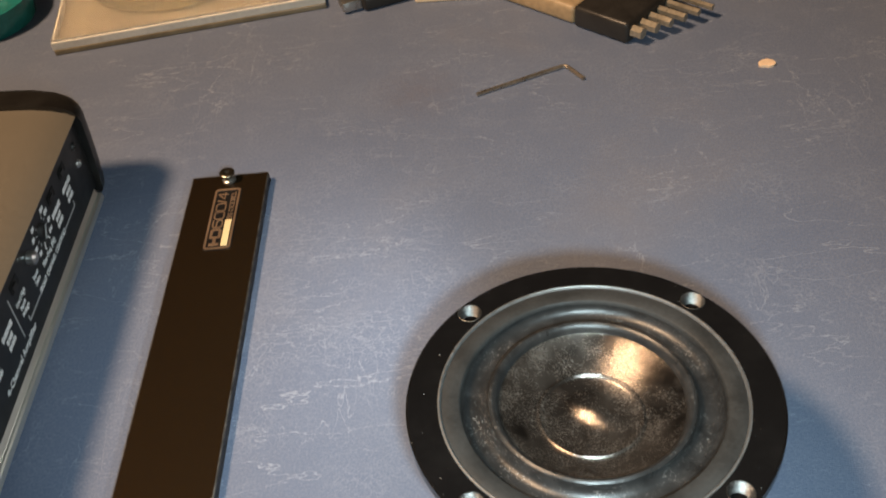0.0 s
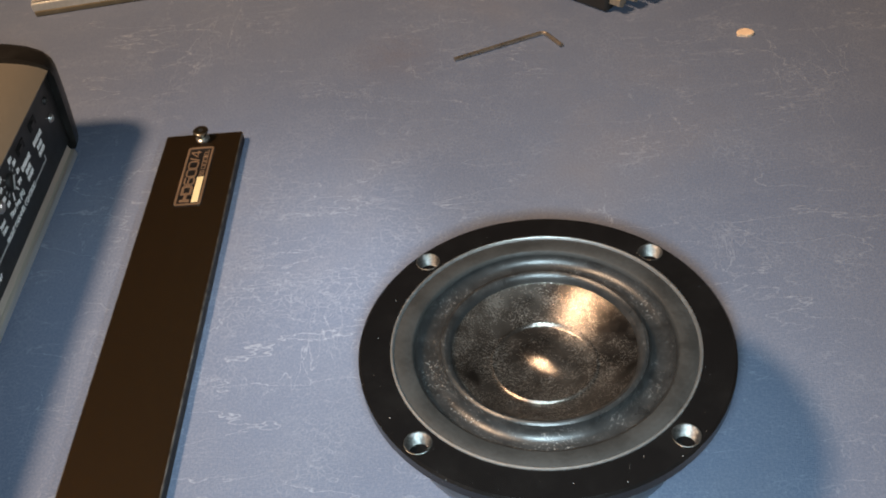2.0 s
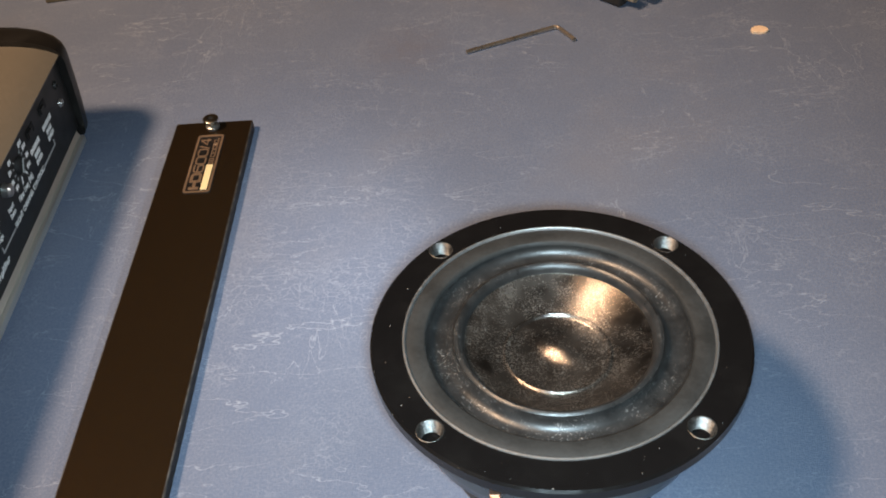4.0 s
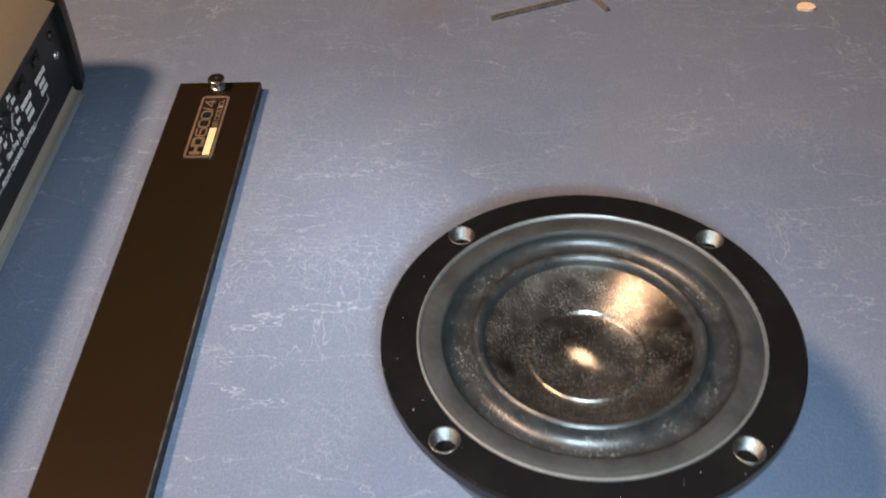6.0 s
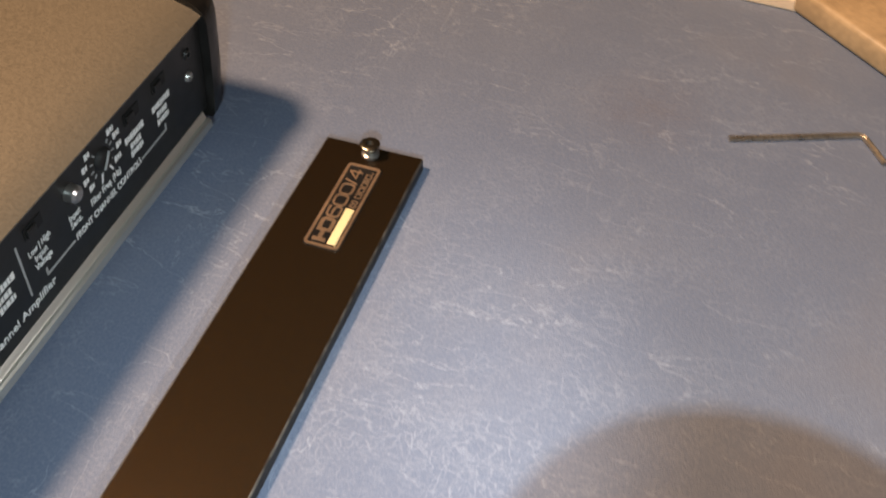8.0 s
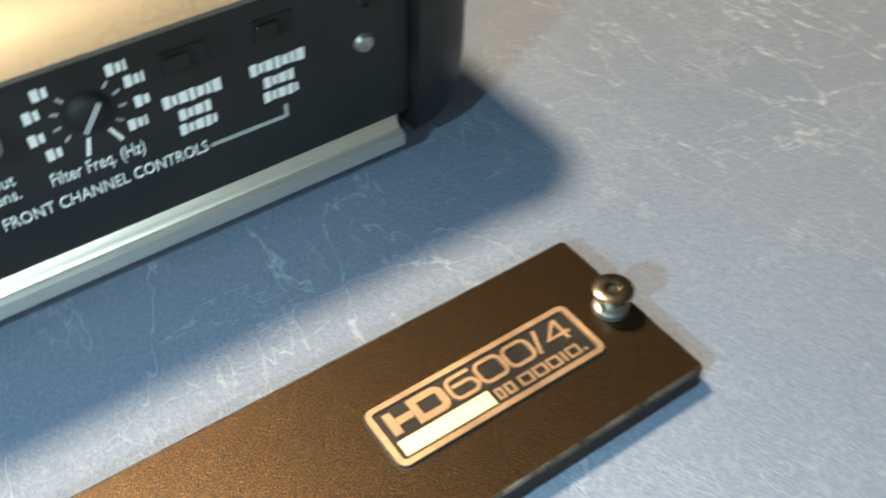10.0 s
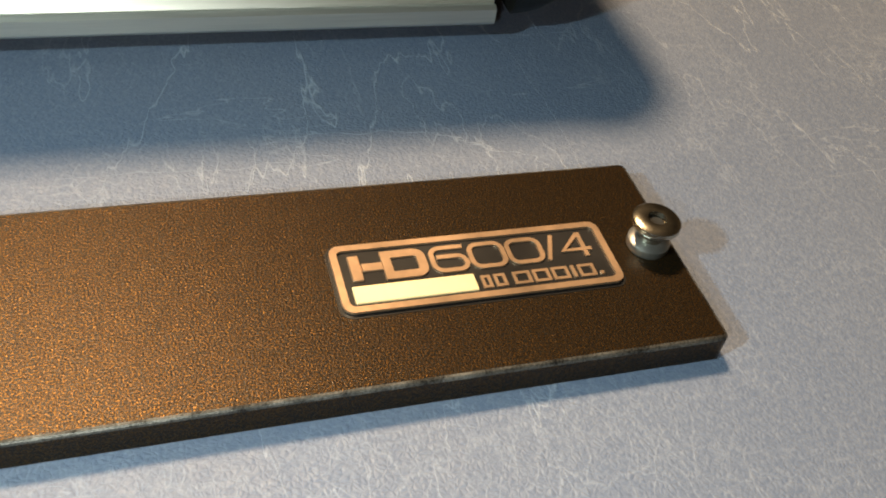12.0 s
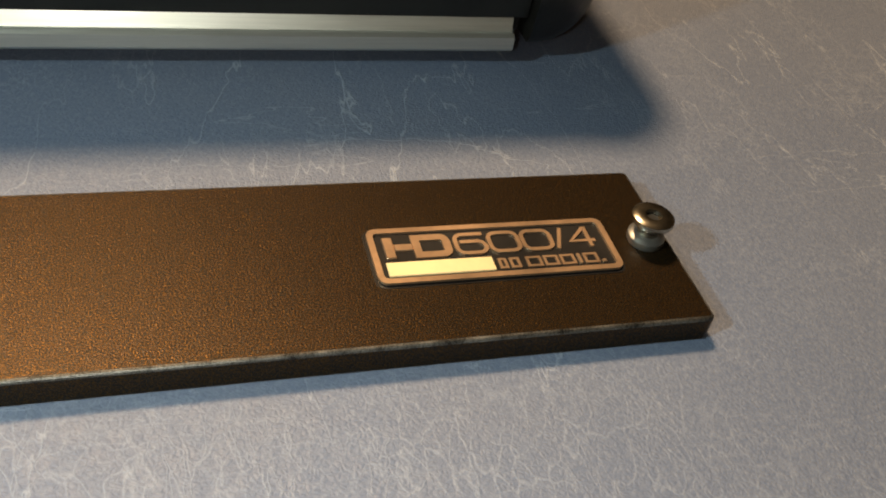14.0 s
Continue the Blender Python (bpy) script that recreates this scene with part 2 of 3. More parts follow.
TAN = simple("tan_tool_side", (0.36, 0.25, 0.14), 0.45, grain=300, spread=0.25)
TEAL = simple("teal_plastic", (0.015, 0.20, 0.19), 0.20, grain=200, spread=0.3)
FLAKE = simple("orange_flake", (0.85, 0.62, 0.42), 0.7, grain=700, spread=0.12, relief=0.0002)
WALL = simple("plain_wall_paint", (0.13, 0.115, 0.10), 0.85, grain=40, spread=0.06)
FLOOR = simple("brown_floor", (0.16, 0.12, 0.09), 0.6, grain=60, spread=0.2)


# ---- mesh helpers ----
def part(name, bm, material, parent=None, label="", smooth=False):
    """Links a bmesh as one mesh object under a thing or a part."""
    me = bpy.data.meshes.new(name)
    bmesh.ops.recalc_face_normals(bm, faces=bm.faces)
    if smooth:
        for f in bm.faces:
            f.smooth = True
        for e in bm.edges:
            if len(e.link_faces) == 2 and e.calc_face_angle() > radians(38):
                e.smooth = False
    bm.to_mesh(me)
    bm.free()
    me.materials.append(material)
    ob = new(name, me)
    if parent:
        ob.parent = parent
    if label:
        ob["label"] = label
    return ob


def thing(name, place, label, category, turn=0.0, **tags):
    ob = new(name)
    ob.empty_display_size = 0.01
    ob.matrix_basis = pose(*place, 0, 0, turn)
    return tagged(ob, label, category, **tags)


def box(x0, y0, z0, x1, y1, z1, bevel=0.0, segments=2):
    bm = bmesh.new()
    bmesh.ops.create_cube(bm, size=1)
    bmesh.ops.scale(bm, vec=(x1 - x0, y1 - y0, z1 - z0), verts=bm.verts)
    bmesh.ops.translate(bm, vec=((x0 + x1) / 2, (y0 + y1) / 2, (z0 + z1) / 2), verts=bm.verts)
    if bevel:
        bmesh.ops.bevel(bm, geom=bm.edges, offset=bevel, segments=segments, affect="EDGES", profile=0.5)
    return bm


def lathe(profile, steps=72):
    """A closed ring of (radius, height) pairs turned about z; radius 0 makes a pole."""
    bm = bmesh.new()
    rings = []
    for r, z in profile:
        if r < 1e-7:
            rings.append([bm.verts.new((0, 0, z))])
        else:
            rings.append([bm.verts.new((r * math.cos(2 * math.pi * i / steps), r * math.sin(2 * math.pi * i / steps), z)) for i in range(steps)])
    for a, b in zip(rings, rings[1:]):
        for i in range(steps):
            j = (i + 1) % steps
            loop = [a[i % len(a)], a[j % len(a)], b[j % len(b)], b[i % len(b)]]
            loop = list(dict.fromkeys(loop))
            if len(loop) > 2:
                bm.faces.new(loop)
    return bm


def prism(points, z0, z1, bevel=0.0, segments=2):
    """A flat outline (x, y) raised from z0 to z1."""
    bm = bmesh.new()
    low = [bm.verts.new((x, y, z0)) for x, y in points]
    high = [bm.verts.new((x, y, z1)) for x, y in points]
    bm.faces.new(low[::-1])
    top = bm.faces.new(high)
    for i in range(len(points)):
        j = (i + 1) % len(points)
        bm.faces.new((low[i], low[j], high[j], high[i]))
    if bevel:
        bmesh.ops.bevel(bm, geom=list(top.edges), offset=bevel, segments=segments, affect="EDGES", profile=0.5)
    return bm


def extrude_y(points, y0, y1, bevel=0.0, segments=4):
    """A profile (x, z) drawn along y; bevel rounds its end at y1."""
    bm = bmesh.new()
    a = [bm.verts.new((x, y0, z)) for x, z in points]
    b = [bm.verts.new((x, y1, z)) for x, z in points]
    bm.faces.new(a)
    end = bm.faces.new(b[::-1])
    for i in range(len(points)):
        j = (i + 1) % len(points)
        bm.faces.new((a[i], b[i], b[j], a[j]))
    if bevel:
        bmesh.ops.bevel(bm, geom=list(end.edges), offset=bevel, segments=segments, affect="EDGES", profile=0.5)
    return bm


def round_rect(x0, y0, x1, y1, r, n=5):
    pts = []
    for cx, cy, a in ((x1 - r, y1 - r, 0), (x0 + r, y1 - r, 90), (x0 + r, y0 + r, 180), (x1 - r, y0 + r, 270)):
        for i in range(n + 1):
            t = radians(a + 90 * i / n)
            pts.append((cx + r * math.cos(t), cy + r * math.sin(t)))
    return pts


def ring_plate(outer, inner, z0, z1):
    """A flat frame between two outlines of equal length."""
    bm = bmesh.new()
    rows = [[bm.verts.new((x, y, z)) for x, y in loop] for loop, z in ((outer, z0), (outer, z1), (inner, z1), (inner, z0))]
    n = len(outer)
    for k in range(4):
        a, b = rows[k], rows[(k + 1) % 4]
        for i in range(n):
            j = (i + 1) % n
            bm.faces.new((a[i], a[j], b[j], b[i]))
    return bm


def stroke(path, wide, z0, z1, closed=False):
    """A flat band of even width along a line of (x, y) places, raised from z0 to z1."""
    p = [Vector(q) for q in path]
    n = len(p)
    bm, rows = bmesh.new(), []
    for i in range(n):
        a = (p[i] - p[i - 1]) if i or closed else p[1] - p[0]
        b = (p[(i + 1) % n] - p[i]) if i < n - 1 or closed else p[-1] - p[-2]
        a, b = a.normalized(), b.normalized()
        side = Vector((-a.y - b.y, a.x + b.x)).normalized()
        reach = wide / 2 / max(0.6, side.dot(Vector((-a.y, a.x))))
        rows.append([bm.verts.new((*(p[i] + side * reach * k), z)) for k, z in ((1, z0), (1, z1), (-1, z1), (-1, z0))])
    for i in range(n if closed else n - 1):
        a, b = rows[i], rows[(i + 1) % n]
        for k in range(4):
            bm.faces.new((a[k], a[(k + 1) % 4], b[(k + 1) % 4], b[k]))
    if not closed:
        bm.faces.new(rows[0])
        bm.faces.new(rows[-1])
    return bm


def rod(a, b, radius, sides=6):
    """A bar from a to b."""
    a, b = Vector(a), Vector(b)
    bm = bmesh.new()
    bmesh.ops.create_cone(bm, cap_ends=True, segments=sides, radius1=radius, radius2=radius, depth=(b - a).length)
    turn = (b - a).to_track_quat("Z", "Y").to_matrix().to_4x4()
    bmesh.ops.transform(bm, matrix=Matrix.Translation((a + b) / 2) @ turn, verts=bm.verts)
    return bm


def lettering(text, height, depth):
    """Letters as a bmesh, reading along x, from the built-in font; returns it and its width."""
    cu = bpy.data.curves.new("letters", "FONT")
    cu.body, cu.size, cu.extrude, cu.resolution_u = text, height / 0.69, depth / 2, 3
    ob = bpy.data.objects.new("letters", cu)
    scene.collection.objects.link(ob)
    bpy.context.view_layer.update()
    me = bpy.data.meshes.new_from_object(ob.evaluated_get(bpy.context.evaluated_depsgraph_get()))
    bm = bmesh.new()
    bm.from_mesh(me)
    bpy.data.objects.remove(ob)
    bpy.data.meshes.remove(me)
    width = max(v.co.x for v in bm.verts) - min(v.co.x for v in bm.verts)
    return bm, width


def laid(bm, m):
    bmesh.ops.transform(bm, matrix=m, verts=bm.verts)
    return bm


# ---- setting ----
def structure(name, bm, material, label):
    return tagged(part(name, bm, material), label, kind="structure")


structure("floor", box(-2.6, -2.6, -0.80, 2.6, 2.6, -0.75), FLOOR, "plain brown floor under the table")
structure("wall_north", box(-2.6, 2.6, -0.80, 2.6, 2.7, 2.40), WALL, "plain painted wall")
structure("wall_south", box(-2.6, -2.7, -0.80, 2.6, -2.6, 2.40), WALL, "plain painted wall")
structure("wall_east", box(2.6, -2.7, -0.80, 2.7, 2.7, 2.40), WALL, "plain painted wall")
structure("wall_west", box(-2.7, -2.7, -0.80, -2.6, 2.7, 2.40), WALL, "plain painted wall")
structure("ceiling", box(-2.7, -2.7, 2.40, 2.7, 2.7, 2.50), WALL, "plain painted ceiling")

table = thing("table", (0, 0, 0), "table covered in creased blue-grey leatherette", "table")
part("tabletop", box(-0.75, -0.62, -0.035, 0.85, 0.62, 0.0, 0.006, 3), VINYL, table)
for lx, ly in ((-0.68, -0.55), (0.78, -0.55), (-0.68, 0.55), (0.78, 0.55)):
    part("leg", box(lx - 0.03, ly - 0.03, -0.75, lx + 0.03, ly + 0.03, -0.0352, 0.003), TOOLBLACK, table)


# ---- black cover strip with its badge ----
W, TOP = 0.0372, 0.005


def make_strip():
    strip = thing("cover_strip", (0, 0, 0), "long black powder-coated metal cover strip with a badge on it", "cover plate")
    # the plate: rounded outlines stacked up, drawn in over the top edge
    bm, loops = bmesh.new(), []
    for inset, z in ((0.0003, 0.0), (0.0, 0.0004), (0.0, TOP - 0.0006), (0.0001, TOP - 0.0003), (0.0003, TOP - 0.0001), (0.0006, TOP)):
        loops.append([bm.verts.new((x, y, z)) for x, y in round_rect(inset, -0.248 + inset, W - inset, 0.0006 - inset, 0.0012 - inset)])
    for low, high in zip(loops, loops[1:]):
        for i in range(len(low)):
            j = (i + 1) % len(low)
            bm.faces.new((low[i], low[j], high[j], high[i]))
    bm.faces.new(loops[0])
    bm.faces.new(loops[-1])
    plate = part("plate", bm, STRIP, strip)
    # paler metal on the bevel faces: the edge's highlight put into the colour
    plate.data.materials.append(STRIP_EDGE)
    for face in plate.data.polygons:
        if 0.2 < face.normal.z < 0.95:
            face.material_index = 1
    # thin black plate, a little wider than the badge, paints the recess shade round it
    part("badge_shade", prism(round_rect(0.0126, -0.0518, 0.0258, -0.0100, 0.0018), TOP - 0.001, TOP + 0.00008), BADGEBLACK, strip, "thin dark plate standing in for the shade round the badge")

    badge = part("badge", prism(round_rect(0.0130, -0.0514, 0.0254, -0.0104, 0.0016), TOP - 0.0008, TOP + 0.0003, 0.0002), BADGEBLACK, strip, "black badge plate with raised copper-toned rim")
    outer = round_rect(0.0131, -0.0513, 0.0253, -0.0105, 0.0015)
    inner = round_rect(0.0141, -0.0503, 0.0243, -0.0115, 0.0008)
    part("rim", ring_plate(outer, inner, TOP, TOP + 0.0007), BADGE, badge)

    def shape(name, x0, y0, x1, y1, material=BADGE):
        part(name, box(x0, y0, TOP, x1, y1, TOP + 0.0006, 0.0001, 1), material, badge)

    # letters read along +y, their tops towards -x, on one base line
    base = 0.0196

    def glyph(name, path, y, wide, closed=False, top=0.0006):
        bm = stroke([(base - v, y + u) for u, v in path], wide, TOP, TOP + top, closed)
        part(name, bm, BADGE, badge)

    def curve(cx, cy, r, a0, a1):
        return [(cx + r * math.cos(radians(a0 + (a1 - a0) * k / 5)), cy + r * math.sin(radians(a0 + (a1 - a0) * k / 5))) for k in range(6)]

    h = 0.0043
    # H, its right post shared with the D
    shape("letter", base - h - 0.0002, -0.0490, base + 0.0002, -0.0474)
    shape("letter", base - 0.0029, -0.0473, base - 0.0014, -0.04436)
    d = [(0.0, 0.0002), (0.0, h - 0.0002)] + curve(0.0040, h - 0.0012, 0.0010, 90, 0) + curve(0.0040, 0.0012, 0.0010, 0, -90)
    glyph("letter", d, -0.0437, 0.0013, True)
    w, r, m = 0.0049, 0.0013, 0.0026
    six = [(w, h)] + curve(r, h - r, r, 90, 180) + curve(r, r, r, 180, 270) + curve(w - r, r, r, 270, 360) + curve(w - r, m - r + 0.0001, r - 0.0001, 0, 90) + [(0.0007, m)]
    glyph("figure", six, -0.0372, 0.0007)
    zero = curve(w - r, h - r, r, 0, 90) + curve(r, h - r, r, 90, 180) + curve(r, r, r, 180, 270) + curve(w - r, r, r, 270, 360)
    glyph("figure", zero, -0.0315, 0.0007, True)
    glyph("figure", zero, -0.0258, 0.0007, True)
    glyph("figure", [(0.0, -0.0002), (0.0017, h + 0.0003)], -0.0202, 0.0006)
    glyph("figure", [(0.0032, h + 0.0001), (0.0001, 0.0013), (0.0045, 0.0013)], -0.0176, 0.00065)
    glyph("figure", [(0.0034, -0.0001), (0.0034, h + 0.0003)], -0.0176, 0.00065, top=0.00057)
    shape("gold_bar", 0.0207, -0.0494, 0.0237, -0.0322, GOLD)
    # the maker's name stands as small plain frames
    y = -0.0314
    for wide, gap in ((0.0014, 0.0005), (0.0017, 0.0011), (0.0026, 0.0004), (0.0025, 0.0004), (0.0025, 0.0005), (0.0006, 0.0005), (0.0025, 0.0005), (0.0007, 0)):
        x0 = 0.0212 if wide > 0.0007 or gap else 0.0228
        if wide > 0.001:
            part("maker_frame", ring_plate([(0.0235, y), (0.0235, y + wide), (x0, y + wide), (x0, y)], [(0.02305, y + 0.00045), (0.02305, y + wide - 0.00045), (x0 + 0.00045, y + wide - 0.00045), (x0 + 0.00045, y + 0.00045)], TOP, TOP + 0.0005), BADGE, badge)
        else:
            shape("maker_bar", x0, y, 0.0235, y + wide)
        y += wide + gap
    return strip


make_strip()


def make_screw():
    screw = thing("screw", (0.0186, -0.0040, TOP), "bright steel button-head screw standing in the end of the cover strip", "screw")
    part("head", lathe([(0.0, 0.0048), (0.0013, 0.0048), (0.0014, 0.0057), (0.0030, 0.0058), (0.0036, 0.0054), (0.0037, 0.0048), (0.0034, 0.0043), (0.0022, 0.0040), (0.0, 0.0040)], 36), SCREWSTEEL, screw, smooth=True)
    part("shank", lathe([(0.0, 0.0038), (0.0020, 0.0038), (0.0019, 0.0019), (0.0, 0.0019)], 24), SCREWSTEEL, screw, smooth=True)
    part("collar", lathe([(0.0, 0.0020), (0.0024, 0.0020), (0.0032, 0.0014), (0.0032, 0.0003), (0.0030, 0.0), (0.0, 0.0)], 30), STEEL, screw, smooth=True)
    part("socket", lathe([(0.0, 0.00482), (0.0011, 0.00482), (0.0013, 0.0049), (0.0, 0.0049)], 6), HOLE, screw)


make_screw()


# ---- loudspeaker driver ----
def make_speaker():
    sp = thing("loudspeaker_driver", (0.1660, -0.1866, 0.0), "small black loudspeaker driver with worn glossy cone, standing on its magnet", "loudspeaker", -2)
    sp.matrix_basis = pose(0.1660, -0.1902, 0.0012, -2.5, 0, -2)  # leans a little, back edge low
    z = 0.0611
    # flange: its top is filled between the rims and four through holes
    bm = lathe([(0.0451, z), (0.0447, z - 0.0004), (0.0447, z - 0.0042), (0.0540, z - 0.0042), (0.0546, z - 0.0036), (0.0545, z - 0.0006), (0.0538, z)], 128)
    spots = [(0.0499 * math.cos(radians(a)), 0.0499 * math.sin(radians(a))) for a in (45, 135, 225, 315)]
    border = [e for e in bm.edges if len(e.link_faces) == 1]
    for px, py in spots:
        loop = [bm.verts.new((px + 0.0037 * math.cos(2 * math.pi * k / 28), py + 0.0037 * math.sin(2 * math.pi * k / 28), z)) for k in range(28)]
        border += [bm.edges.new((loop[k], loop[(k + 1) % 28])) for k in range(28)]
    bmesh.ops.triangle_fill(bm, edges=border, use_beauty=True)
    flange = part("flange", bm, FLANGE, sp, "gloss black round mounting flange", smooth=True)
    for k, (px, py) in enumerate(spots):
        wall = [(0.0039, z + 0.0001), (0.0037, z + 0.0002), (0.0036, z - 0.0001)]
        for n in range(5):
            wall += [(0.0030 - 0.00005 * n, z - 0.0006 - 0.0009 * n), (0.0035 - 0.00005 * n, z - 0.0010 - 0.0009 * n)]
        wall += [(0.0022, z - 0.0052)]
        bush = part("screw_hole", laid(lathe(wall, 28), Matrix.Translation((px, py, 0))), THREAD, flange, "bare metal threaded screw hole")
        part("bore", laid(lathe([(0.0, z - 0.0050), (0.0029, z - 0.0049)], 28), Matrix.Translation((px, py, 0))), HOLE if k == 3 else MAGNET if k < 2 else GASKET, bush)
    part("trim_ring", lathe([(0.0440, z - 0.0012), (0.0442, z + 0.0001), (0.0445, z + 0.0004), (0.0450, z + 0.0003), (0.0452, z - 0.0004)], 128), RIM, sp, "thin scuffed silver edge ring", smooth=True)
    part("gasket", lathe([(0.0382, z - 0.0018), (0.0385, z - 0.0008), (0.0390, z - 0.0004), (0.0438, z - 0.0003), (0.0443, z - 0.0006)], 128), GASKET, sp, "flat grey gasket ring", smooth=True)
    # the surround is a hollow trough with a low crest next to the cone
    roll = [(0.0388, z - 0.0010)]
    for i in range(15):
        t = math.pi * i / 14
        roll.append((0.0343 + 0.0041 * math.cos(t), z - 0.0012 - 0.0042 * math.sin(t)))
    roll += [(0.0298, z - 0.0008), (0.0292, z - 0.0006), (0.0285, z - 0.0009), (0.0276, z - 0.0022), (0.0272, z - 0.0034)]
    part("surround", lathe(roll, 128), RUBBER, sp, "dark dusty rubber surround", smooth=True)
    cone, depth = [(0.0278, z - 0.0030)], z - 0.0034
    for k in range(13):
        cone.append((0.0274 - 0.0122 * k / 12, depth))
        depth -= 0.0122 / 12 * math.tan(radians(34 - 8 * k / 12))
    part("cone", lathe(cone, 128), CONE, sp, "shiny dark cone, scuffed and dusty", smooth=True)
    rest = z - 0.0104
    cap = [(0.0163, rest - 0.0004), (0.0160, rest + 0.0008), (0.0154, rest + 0.0012), (0.0147, rest + 0.0006)]
    for k in range(25):
        t = k / 24
        cap.append((0.0145 * (1 - t), rest + 0.0004 - 0.0030 * (1 - (1 - t) ** 2)))
    bm = lathe(cap, 96)
    fold, across = Vector((0.80, -0.60)), Vector((0.60, 0.80))
    for v in bm.verts:
        if v.co.xy.length < 0.0143:
            p = v.co.xy - Vector((0.0008, 0.0028))
            v.co.z += 0.0030 * math.exp(-(p.dot(fold) / 0.0078) ** 2 - (p.dot(across) / 0.0044) ** 2)
    part("dust_cap", bm, CONE, sp, "dented shiny dark dust cap", smooth=True)
    part("basket", lathe([(0.0482, z - 0.0040), (0.0478, z - 0.0080), (0.0472, z - 0.0200), (0.0450, z - 0.0270), (0.0400, z - 0.0308), (0.0335, z - 0.0318), (0.0, z - 0.0318)], 96), BASKET, sp, "dark enamelled metal basket", smooth=True)
    part("magnet", lathe([(0.0, z - 0.0313), (0.0350, z - 0.0313), (0.0360, z - 0.0325), (0.0360, z - 0.0500), (0.0350, z - 0.0510), (0.0290, z - 0.0512), (0.0285, 0.0), (0.0, 0.0)], 72), MAGNET, sp, smooth=True)
    for tx, lean in ((-0.0185, -0.004), (0.0035, 0.0015)):
        tab = part("terminal", box(tx - 0.0014, -0.0492, z - 0.0190, tx + 0.0014, -0.0440, z - 0.0090, 0.0002, 1), COPPER, sp, "copper solder terminal")
        part("lead", rod((tx, -0.0500, z - 0.0100), (tx + lean, -0.0530, z - 0.034), 0.0012, 10), COPPER, tab)
    part("insulator", laid(lathe([(0.0, 0.0012), (0.0026, 0.0012), (0.0034, 0.0), (0.0, 0.0)], 20), Matrix.Translation((-0.0080, -0.0462, z - 0.0222)) @ pose(0, 0, 0, 75)), TEAL, sp, "small teal insulator")


make_speaker()


# ---- amplifier ----
def make_amplifier():
    amp = thing("amplifier", (-0.0010, 0, 0), "silver-topped amplifier with black printed control panel and black end cap", "amplifier")
    y0, y1 = -0.275, -0.0045
    top = [(-0.0392, 0.0502), (-0.0430, 0.0524), (-0.0490, 0.0544), (-0.0570, 0.0558), (-0.0690, 0.0567), (-0.0900, 0.0572), (-0.1900, 0.0572), (-0.2100, 0.0560), (-0.2250, 0.0520)]
    part("shell", extrude_y(top + [(-0.2250, 0.0488), (-0.0400, 0.0488)], y0, y1), SHELL, amp, "curved silver-beige metal top shell", smooth=True)
    part("chassis", extrude_y([(-0.0480, 0.0095), (-0.0480, 0.0487), (-0.2240, 0.0487), (-0.2240, 0.0060), (-0.0480, 0.0060)], y0, y1 - 0.0003), CAP, amp)
    panel = part("control_panel", extrude_y([(-0.0436, 0.0112), (-0.0406, 0.0487), (-0.0478, 0.0487), (-0.0478, 0.0112)], y0, y1 - 0.0006), PANEL, amp, "black control panel with white printing")
    rail = [(-0.0412, 0.0046), (-0.0408, 0.0052), (-0.0410, 0.0078), (-0.0418, 0.0084), (-0.0428, 0.0082), (-0.0434, 0.0090), (-0.0440, 0.0116), (-0.0447, 0.0122), (-0.0470, 0.0122), (-0.0470, 0.0046)]
    part("rail", extrude_y(rail, y0, y1 - 0.0035), RAIL, amp, "grooved satin aluminium rail", smooth=True)
    cap = [(-0.0425, 0.0060), (-0.0412, 0.0080), (-0.0398, 0.0200), (-0.0384, 0.0350), (-0.0376, 0.0470), (-0.0382, 0.0505), (-0.0405, 0.0535), (-0.0460, 0.0562), (-0.0550, 0.0582), (-0.0720, 0.0594), (-0.0900, 0.0598), (-0.1950, 0.0598), (-0.2200, 0.0570), (-0.2280, 0.0520), (-0.2300, 0.0042)]
    for start, way in ((y1, 1), (y0 - 0.0005, -1)):
        bm, rows = bmesh.new(), []
        for k in range(-1, 10):
            t = max(0, k) / 9 * math.pi / 2
            y = start + way * (0.0 if k < 0 else 0.0005 + 0.0172 * math.sin(t))
            sx, sz = 1 - 0.135 * (1 - math.cos(t)), 1 - 0.07 * (1 - math.cos(t))
            rows.append([bm.verts.new((-0.135 + (x + 0.135) * sx, y, 0.004 + (zz - 0.004) * sz + (0.010 * (1 - math.cos(t)) if zz < 0.01 else 0))) for x, zz in cap])
        for a, b in zip(rows, rows[1:]):
            for k in range(len(cap)):
                n = (k + 1) % len(cap)
                bm.faces.new((a[k], a[n], b[n], b[k]))
        bm.faces.new(rows[0])
        bm.faces.new(rows[-1])
        part("end_cap", bm, CAP, amp, "rounded black plastic end cap", smooth=True)
    for fy in (-0.03, -0.25):
        for fx in (-0.07, -0.20):
            part("foot", laid(lathe([(0.0, 0.0061), (0.006, 0.0061), (0.0065, 0.0), (0.0, 0.0)], 20), Matrix.Translation((fx, fy, 0))), TOOLBLACK, amp)

    # the panel leans forward a little: local x runs along +y, local y up the panel
    up = Vector((0.0030, 0, 0.0375)).normalized()
    out = Vector((up.z, 0, -up.x))
    base = Vector((-0.0436, 0, 0.0112))

    def on_panel(y, z, lift=0.0):
        p = base + up * ((z - base.z) / up.z) + out * lift
        return Matrix(((0, up.x, out.x, p.x), (1, 0, 0, y), (0, up.z, out.z, p.z), (0, 0, 0, 1)))

    def write(text, y, z, height, width):
        bm, w = lettering(text, height, 0.0002)
